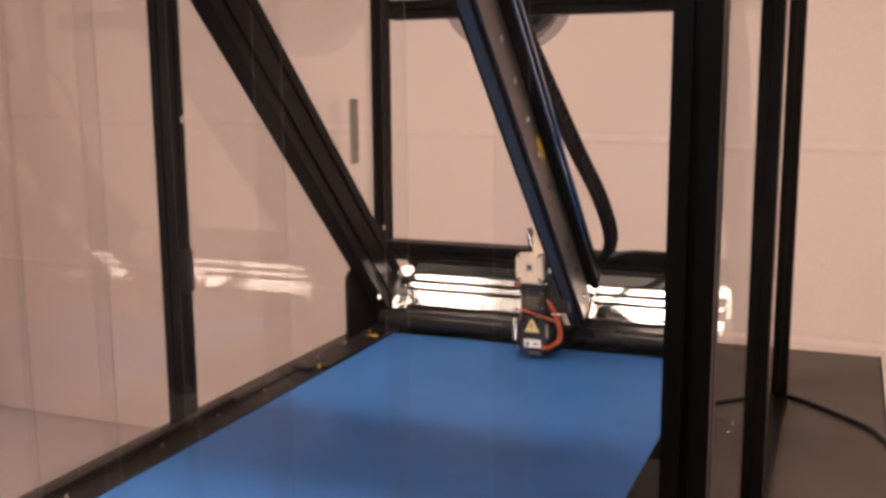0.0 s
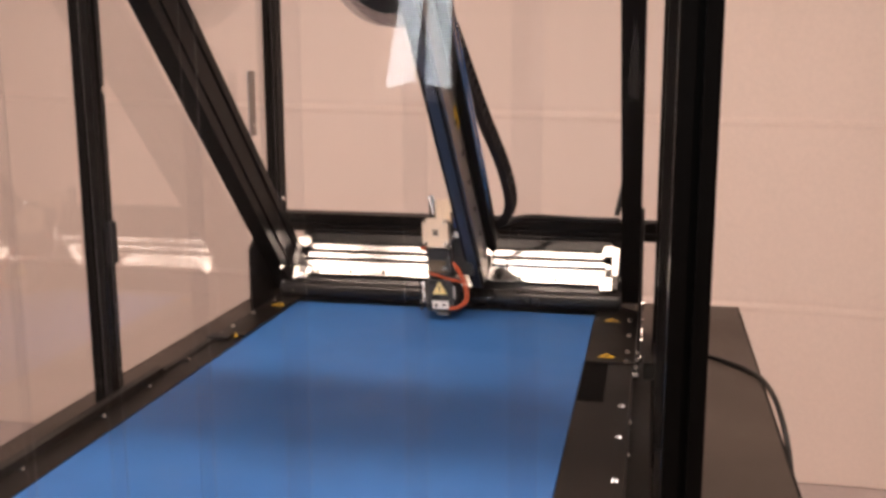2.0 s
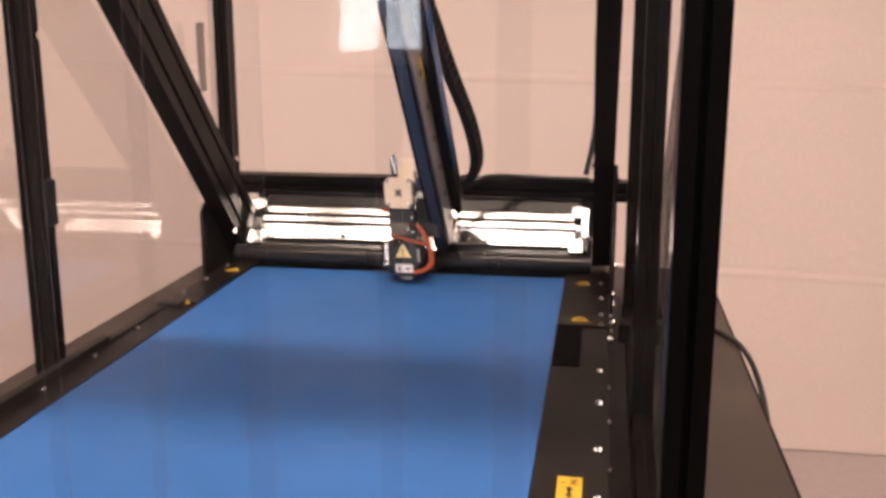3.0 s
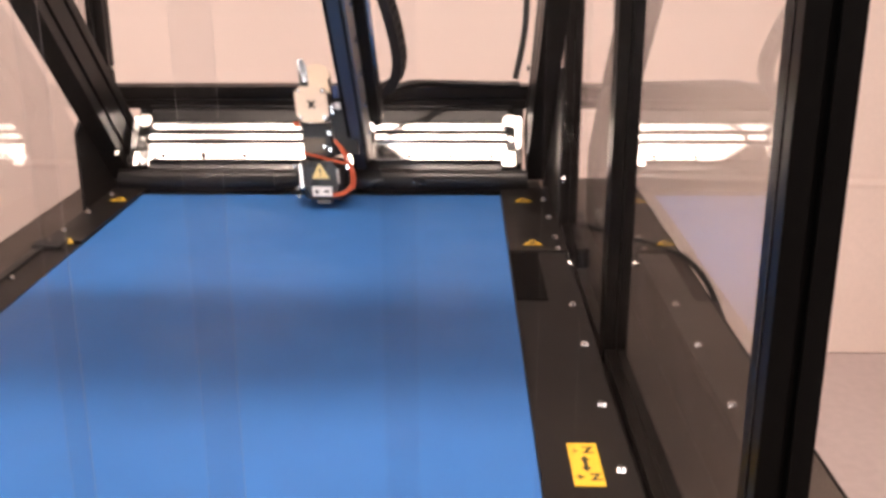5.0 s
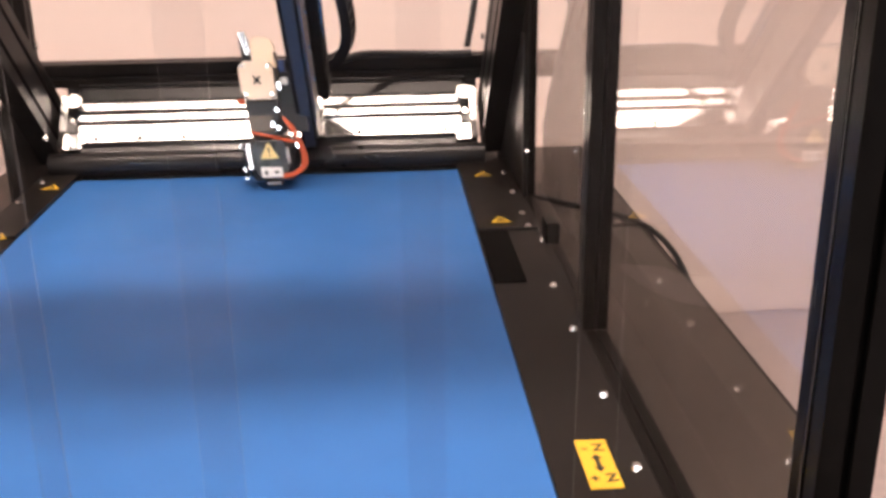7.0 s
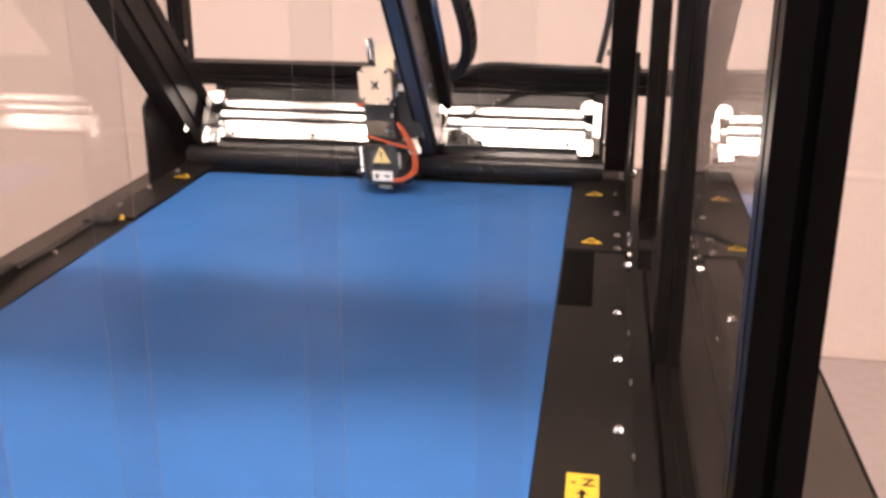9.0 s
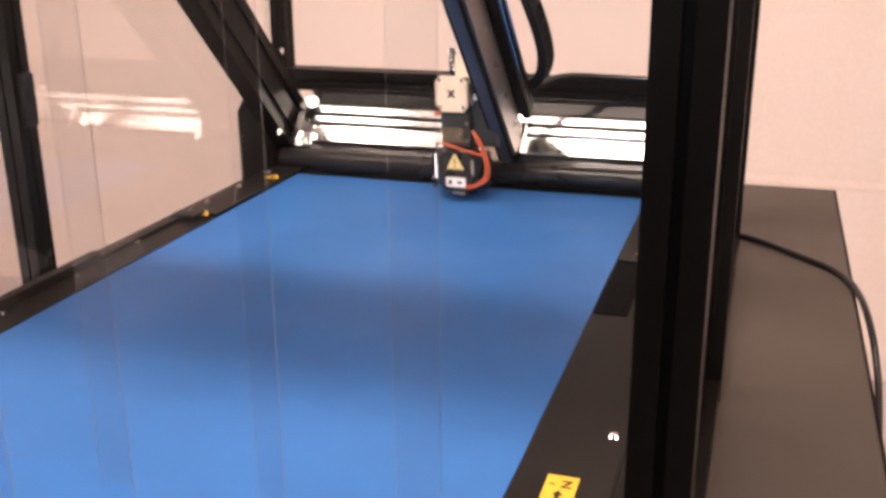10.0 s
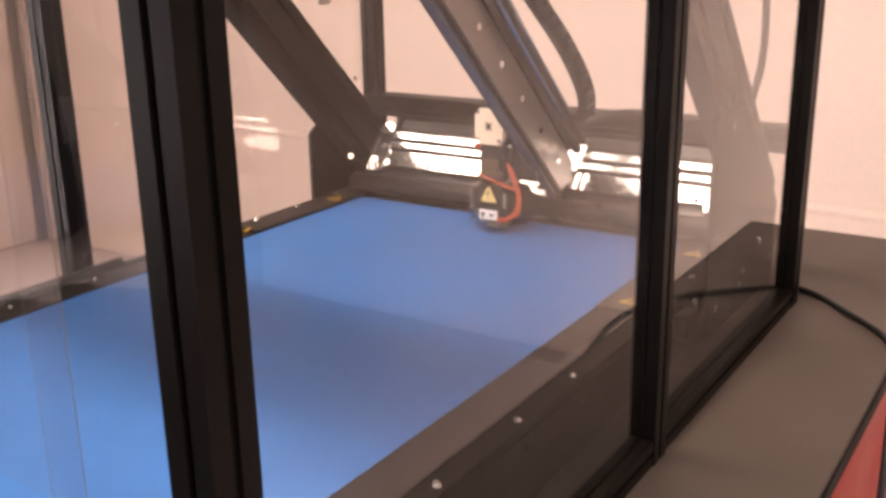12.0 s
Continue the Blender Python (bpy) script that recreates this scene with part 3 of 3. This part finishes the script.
cyl(bm, (0, 0, 0.004), (0, 0, 0.008), 0.004, 6)
hp("nozzle", bm, material("brass_nozzle", (0.65, 0.45, 0.18), 0.35, metal=1.0))
# eight-sided shroud
oc = [(-0.022, 0.006), (0.024, 0.006), (0.037, 0.020), (0.037, 0.044), (0.028, 0.056), (-0.024, 0.056), (-0.034, 0.044), (-0.034, 0.020)]
bm = B()
rings = []
for y, kx, kz in ((-0.0185, 0.64, 0.86), (-0.004, 1.0, 1.0), (0.034, 1.0, 1.0), (0.040, 0.86, 0.9)):
    rings.append([bm.verts.new((0.0015 + (x - 0.0015) * kx, y, 0.031 + (z - 0.031) * kz)) for x, z in oc])
for lo, hi in zip(rings, rings[1:]):
    for i in range(8):
        bm.faces.new((lo[i], lo[(i + 1) % 8], hi[(i + 1) % 8], hi[i]))
bm.faces.new(rings[0][::-1])
bm.faces.new(rings[-1])
bmesh.ops.recalc_face_normals(bm, faces=bm.faces[:])
bmesh.ops.bevel(bm, geom=bm.edges[:], offset=0.0012, segments=1, affect="EDGES")
shroud = hp("shroud", bm, M_SMOKE)
for x, z, r in ((-0.033, 0.020, 0.0028), (-0.034, 0.046, 0.0028), (0.037, 0.020, 0.0028), (0.037, 0.046, 0.0028), (-0.033, 0.010, 0.0022)):
    bm = B()
    cyl(bm, (x, -0.009, z), (x, -0.003, z), r, 10)
    hp("screw", bm, M_CHROME, shroud)
hp("side_clip", box(B(), -0.0255, -0.0205, -0.022, -0.0185, 0.020, 0.050, 0.001), M_CHROME, shroud)
hp("side_clip", box(B(), 0.0225, 0.0265, -0.021, -0.0185, 0.026, 0.044, 0.001), M_ALU_DARK, shroud)
bm = prism(B(), [(-0.0105, 0.032), (0.0125, 0.032), (0.0022, 0.049), (-0.0002, 0.049)], -0.0215, -0.0185, "y")
hp("warning_triangle", bm, material("pale_gold_sticker", (0.80, 0.62, 0.26), 0.4), shroud, "pale yellow warning triangle")
bm = prism(B(), [(0.0003, 0.0385), (0.0017, 0.0385), (0.0022, 0.0445), (-0.0002, 0.0445)], -0.0222, -0.0216, "y")
box(bm, 0.0, 0.0020, -0.0222, -0.0216, 0.0345, 0.0365)
hp("exclamation_mark", bm, M_INK, shroud)
hp("white_label", box(B(), -0.012, 0.014, -0.0225, -0.0185, 0.011, 0.0225, 0.0006), M_WHITE, shroud)
bm = B()
box(bm, -0.008, -0.004, -0.0230, -0.0227, 0.014, 0.019)
box(bm, 0.004, 0.010, -0.0230, -0.0227, 0.0155, 0.018)
hp("label_bars", bm, M_INK, shroud)
hp("heat_block", box(B(), -0.009, 0.010, -0.010, 0.010, 0.0015, 0.006, 0.001), M_ALU_DARK)
body = hp("extruder_body", box(B(), -0.020, 0.021, -0.010, 0.030, 0.0565, 0.098, 0.003), M_MOTOR)
hp("cover", box(B(), -0.017, 0.012, -0.0125, -0.0101, 0.062, 0.080, 0.001), material("bronze_tinted_plastic", (0.10, 0.075, 0.05), 0.25), body)
for x, z in ((0.017, 0.066), (0.018, 0.086), (0.010, 0.070)):
    bm = B()
    cyl(bm, (x, -0.014, z), (x, -0.010, z), 0.0025, 10)
    hp("screw", bm, M_CHROME, body)
# motor
cc = 0.0075
sq = [(-0.021 + cc, 0.0985), (0.021 - cc, 0.0985), (0.021, 0.0985 + cc), (0.021, 0.1405 - cc), (0.021 - cc, 0.1405), (-0.021 + cc, 0.1405), (-0.021, 0.1405 - cc), (-0.021, 0.0985 + cc)]
motor = hp("motor", prism(B(), sq, -0.010, 0.018, "y"), M_MOTOR)
bm = prism(B(), sq, -0.019, -0.0101, "y")
cap = hp("motor_cap", bm, M_CREAM, motor, "cream motor end cap")
hp("motor_flange", prism(B(), sq, 0.0181, 0.026, "y"), M_ALU, motor)
for x in (-0.0155, 0.0155):
    for z in (0.104, 0.135):
        bm = B()
        cyl(bm, (x, -0.0196, z), (x, -0.0185, z), 0.0020, 12)
        hp("screw", bm, M_ALU, motor)
bm = B()
cyl(bm, (0, -0.0196, 0.1195), (0, -0.0189, 0.1195), 0.003, 12)
for k in range(4):
    a = radians(45 + 90 * k)
    box(bm, -0.0012, 0.0012, -0.0195, -0.0190, 0.003, 0.0065, 0, Matrix.Translation((0, 0, 0.1195)) @ Matrix.Rotation(a, 4, "Y"))
hp("vent_mark", bm, M_INK, motor)
# lever and cable plug above the motor
bm = prism(B(), [(-0.023, 0.125), (-0.005, 0.125), (-0.0075, 0.158), (-0.016, 0.172), (-0.022, 0.176), (-0.025, 0.166)], 0.052, 0.066, "y")
hp("lever", bm, M_SMOKE)
hp("lever_tip", box(B(), -0.0215, -0.0125, 0.0505, 0.0518, 0.150, 0.178, 0.0005, Matrix.Translation((-0.0165, 0, 0.164)) @ Matrix.Rotation(radians(-14), 4, "Y") @ Matrix.Translation((0.0165, 0, -0.164))), M_ALU)
bm = prism(B(), [(-0.008, 0.112), (0.020, 0.112), (0.021, 0.160), (0.018, 0.167), (0.012, 0.170), (-0.002, 0.170), (-0.008, 0.166)], 0.0261, 0.050, "y")
hp("cream_bracket", bm, M_CREAM, head, "cream bracket behind the motor")
hp("blue_connector", box(B(), 0.0275, 0.0350, -0.004, 0.006, 0.128, 0.142, 0.001), M_BLUEPLUG, head, "blue connector")
hp("white_connector", box(B(), 0.0290, 0.0365, -0.012, -0.003, 0.114, 0.122, 0.0008), M_WHITE, head, "white connector")
hp("tension_rod", cyl(B(), (0.0255, -0.004, 0.118), (0.0255, -0.004, 0.150), 0.0022, 12), M_CHROME)
hp("tension_knob", box(B(), 0.0215, 0.0275, -0.008, 0.0, 0.108, 0.118, 0.001), M_CHROME)
hp("mount_plate", box(B(), 0.019, 0.052, 0.006, 0.020, 0.060, 0.130, 0.002), M_MOTOR)
hp("orange_plug", box(B(), -0.030, -0.021, -0.006, 0.002, 0.093, 0.099, 0.001), M_RED, head, "small orange plug")
for off, lo in ((0.0, 0.013), (0.0035, 0.011)):
    bm = tube(B(), [(0.014, -0.019, lo), (0.030, -0.022, lo + 0.003), (0.041 + off, -0.018, lo + 0.014), (0.040 + off, -0.014, 0.045), (0.031 + off, -0.014, 0.066), (0.023, -0.010, 0.078)], 0.0017, 8)
    hp("wire", bm, M_RED, head, "orange wire", True)
bm = tube(B(), [(-0.020, -0.012, 0.062), (0.0, -0.016, 0.058), (0.020, -0.016, 0.053), (0.036, -0.015, 0.050)], 0.0017, 8)
hp("wire", bm, M_RED, head, "orange wire", True)

# ---------------------------------------------------------------- cable chain and hoses
chain_path = smooth_path([(0.060, 0.050, 0.128), (0.074, 0.040, 0.126), (0.093, 0.022, 0.138), (0.103, -0.005, 0.170), (0.097, -0.050, 0.225), (0.081, -0.110, 0.290), (0.066, -0.19, 0.37), (0.051, -0.27, 0.45)], 10)
chain = thing("cable_chain", "black plastic cable chain looping from the arm", "cable chain", at=tuple(chain_path[0]))
lengths = [0.0]
for a, b in zip(chain_path, chain_path[1:]):
    lengths.append(lengths[-1] + (b - a).length)


def along(s):
    for i in range(len(lengths) - 1):
        if s <= lengths[i + 1]:
            f = (s - lengths[i]) / (lengths[i + 1] - lengths[i])
            return chain_path[i].lerp(chain_path[i + 1], f)
    return chain_path[-1]


pitch = 0.0145
for k in range(int(lengths[-1] / pitch)):
    p, q = along(k * pitch), along((k + 1) * pitch)
    d = (q - p).normalized()
    side = Vector((0.35, 0.8, 0.5))
    s = (side - d * side.dot(d)).normalized()
    n = d.cross(s)
    m = Matrix(((d.x, s.x, n.x, p.x), (d.y, s.y, n.y, p.y), (d.z, s.z, n.z, p.z), (0, 0, 0, 1)))
    bm = B()
    for y in (-0.0085, 0.006):
        box(bm, -0.001, 0.0150, y, y + 0.0025, -0.0062, 0.0062, 0, m)
    box(bm, 0.003, 0.0105, -0.006, 0.006, 0.0042, 0.0062, 0, m)
    box(bm, 0.003, 0.0105, -0.006, 0.006, -0.0062, -0.0042, 0, m)
    box(bm, 0.0, 0.0145, -0.004, 0.004, -0.0025, 0.0025, 0, m)
    part("link", bm, M_RUBBER, chain)


def cable(name, label, points, r, mat=M_CABLE):
    return solid(name, tube(B(), points, r, 12, 10), mat, label, "cable", smooth=True)


cable("hose", "black hose lying along the back beam", [(0.075, 0.060, 0.118), (0.11, 0.085, 0.128), (0.16, 0.115, 0.124), (0.22, 0.122, 0.1215), (0.255, 0.124, 0.1215)], 0.0045)
cable("hose", "thin black hose hanging beside the gantry", [(0.262, -0.04, 0.46), (0.262, 0.06, 0.40), (0.262, 0.12, 0.30), (0.262, 0.135, 0.20), (0.25, 0.130, 0.128)], 0.0042)
cable("power_cable", "black power cable running over the table edge", [(0.15, 0.20, TZ + 0.004), (0.262, 0.155, TZ + 0.004), (0.340, 0.133, TZ + 0.004), (0.395, 0.083, TZ + 0.004), (0.424, 0.053, TZ + 0.004), (0.4475, 0.022, TZ + 0.004), (0.464, -0.030, TZ + 0.005), (0.475, -0.100, TZ - 0.006), (0.484, -0.165, TZ - 0.050), (0.489, -0.205, TZ - 0.140), (0.492, -0.22, TZ - 0.32), (0.50, -0.22, FLOOR_Z + 0.2), (0.55, -0.25, FLOOR_Z + 0.005), (0.8, -0.1, FLOOR_Z + 0.005)], 0.0037)

# ---------------------------------------------------------------- filament spool behind the frame
SPX, SPY, SPZ = -0.13, 0.25, 0.525
spool = thing("filament_spool", "smoky transparent spool of dark filament", "spool", at=(SPX, SPY, SPZ - 0.105))
for y in (-0.032, 0.029):
    bm = B()
    cyl(bm, (SPX, SPY + y, SPZ), (SPX, SPY + y + 0.003, SPZ), 0.105, 64)
    part("flange", bm, M_SPOOL, spool, smooth=True)
bm = B()
cyl(bm, (SPX, SPY - 0.028, SPZ), (SPX, SPY + 0.028, SPZ), 0.084, 48)
part("filament", bm, M_FILAMENT, spool, smooth=True)
holder = part("spool_holder", cyl(B(), (SPX, 0.13, SPZ - 0.004), (SPX, SPY + 0.05, SPZ - 0.004), 0.012, 20), M_BLACK, printer, smooth=True)
part("holder_post", box(B(), SPX - 0.015, SPX + 0.015, 0.138, 0.160, 0.502, SPZ + 0.01, 0.001), M_BLACK, printer)

# ---------------------------------------------------------------- enclosure
enc = thing("enclosure", "black aluminium enclosure frame with clear acrylic panels", "enclosure", at=(0, -0.3, TZ))
PW = 0.025
TOP = 0.66
POSTS = {"fr": (0.3250, -0.8033), "mr": (0.3240, -0.336), "rr": (0.3230, 0.090), "fl": (-0.3250, -0.8033), "ml": (-0.3250, -0.388), "rl": (-0.3150, 0.1525)}
for x, y in POSTS.values():
    part("post", prism(B(), slot_profile(PW, PW, x, y, 0.0045, 0.003), TZ, TOP, "z"), M_BLACK, enc)
h = PW / 2
for a, b in (("fr", "mr"), ("mr", "rr"), ("fl", "ml"), ("ml", "rl")):
    (xa, ya), (xb, yb) = POSTS[a], POSTS[b]
    x = (xa + xb) / 2
    if xa > 0:
        part("bottom_rail", prism(B(), slot_profile(0.022, 0.022, x, TZ + 0.011, 0.0034), ya + h, yb - h, "y"), M_BLACK, enc)
    part("top_rail", prism(B(), slot_profile(PW, PW, x, TOP - h), ya + h, yb - h, "y"), M_BLACK, enc)
    pane = part("panel", box(B(), x - 0.0015, x + 0.0015, ya + h - 0.003, yb - h + 0.003, TZ + (0.019 if xa > 0 else 0.0), TOP - PW + 0.003), M_PANE, enc, "clear acrylic panel")
    pane.visible_shadow = False
for y in (-0.8033, 0.1525):
    part("top_rail", prism(B(), slot_profile(PW, PW, y, TOP - h), -0.3125, 0.3125), M_BLACK, enc)
hinge = part("hinge", box(B(), -0.3055, -0.3015, 0.020, 0.044, 0.252, 0.350, 0.001), M_ALU_DARK, enc, "grey metal hinge")
for z in (0.268, 0.334):
    part("screw", cyl(B(), (-0.3015, 0.036, z), (-0.299, 0.036, z), 0.003, 10), M_CHROME, hinge)
part("bracket", box(B(), 0.2985, 0.3125, -0.222, -0.190, -0.020, 0.002, 0.002), M_BLACK, enc)
part("latch", box(B(), -0.3125, -0.3045, -0.396, -0.380, 0.135, 0.185, 0.002), M_RUBBER, enc, "black latch on the post")
part("post_bolt", cyl(B(), (-0.3125, -0.383, 0.335), (-0.3085, -0.383, 0.335), 0.0045, 12), M_CHROME, enc)
part("foot_bolt", cyl(B(), (-0.3125, -0.388, 0.008), (-0.3075, -0.388, 0.008), 0.004, 10), M_CHROME, enc)

# overlapping clear strips that close the front
curtain = thing("strip_curtain", "overlapping clear soft plastic strips across the front opening", "strip curtain", at=(0, -0.80, 0.63))
STRIPS = [(0.213, 0.312), (0.143, 0.232), (0.058, 0.159), (-0.008, 0.075), (-0.077, 0.004), (-0.149, -0.067), (-0.222, -0.139), (-0.294, -0.212), (-0.312, -0.284)]
for k, (xl, xr) in enumerate(STRIPS):
    n, mz, th = 12, 36, 0.0005
    yb = -0.803 + (0.004 if k % 2 else 0.0)
    bm = B()
    grid = []
    for f in (0, 1):
        g = []
        for j in range(mz + 1):
            z = 0.012 + (0.630 - 0.012) * j / mz
            row = []
            for i in range(n + 1):
                u = i / n
                bow = 0.0013 * (1 - (2 * u - 1) ** 2) * math.sin(k * 1.7 + 1.0) + 0.0030 * noise.noise((k * 3.3, z * 4.0, u * 1.2))
                row.append(bm.verts.new((xl + (xr - xl) * u, yb + bow + f * th, z)))
            g.append(row)
        grid.append(g)
    for j in range(mz):
        for i in range(n):
            a = grid[0]
            bm.faces.new((a[j][i], a[j][i + 1], a[j + 1][i + 1], a[j + 1][i]))
            a = grid[1]
            bm.faces.new((a[j][i], a[j + 1][i], a[j + 1][i + 1], a[j][i + 1]))
    for j in range(mz):
        bm.faces.new((grid[0][j][0], grid[0][j + 1][0], grid[1][j + 1][0], grid[1][j][0]))
        bm.faces.new((grid[0][j][n], grid[1][j][n], grid[1][j + 1][n], grid[0][j + 1][n]))
    for i in range(n):
        bm.faces.new((grid[0][0][i], grid[1][0][i], grid[1][0][i + 1], grid[0][0][i + 1]))
        bm.faces.new((grid[0][mz][i], grid[0][mz][i + 1], grid[1][mz][i + 1], grid[1][mz][i]))
    bmesh.ops.recalc_face_normals(bm, faces=bm.faces[:])
    for f in bm.faces:
        if abs(f.normal.x) > 0.8:
            f.material_index = 1
    st = part("strip", bm, M_STRIP, curtain, smooth=True)
    st.data.materials.append(M_STRIPEDGE)
    st.visible_shadow = False

# ---------------------------------------------------------------- box under the table
bx = thing("storage_box", "red plastic storage box standing under the table", "box", at=(0.15, -0.1, FLOOR_Z))
bm = B()
box(bm, -0.10, 0.450, -0.66, 0.30, FLOOR_Z, -0.140, 0.012)
part("body", bm, M_REDBOX, bx)
part("lid", box(B(), -0.11, 0.456, -0.67, 0.31, -0.140, -0.108, 0.008), M_REDBOX, bx)
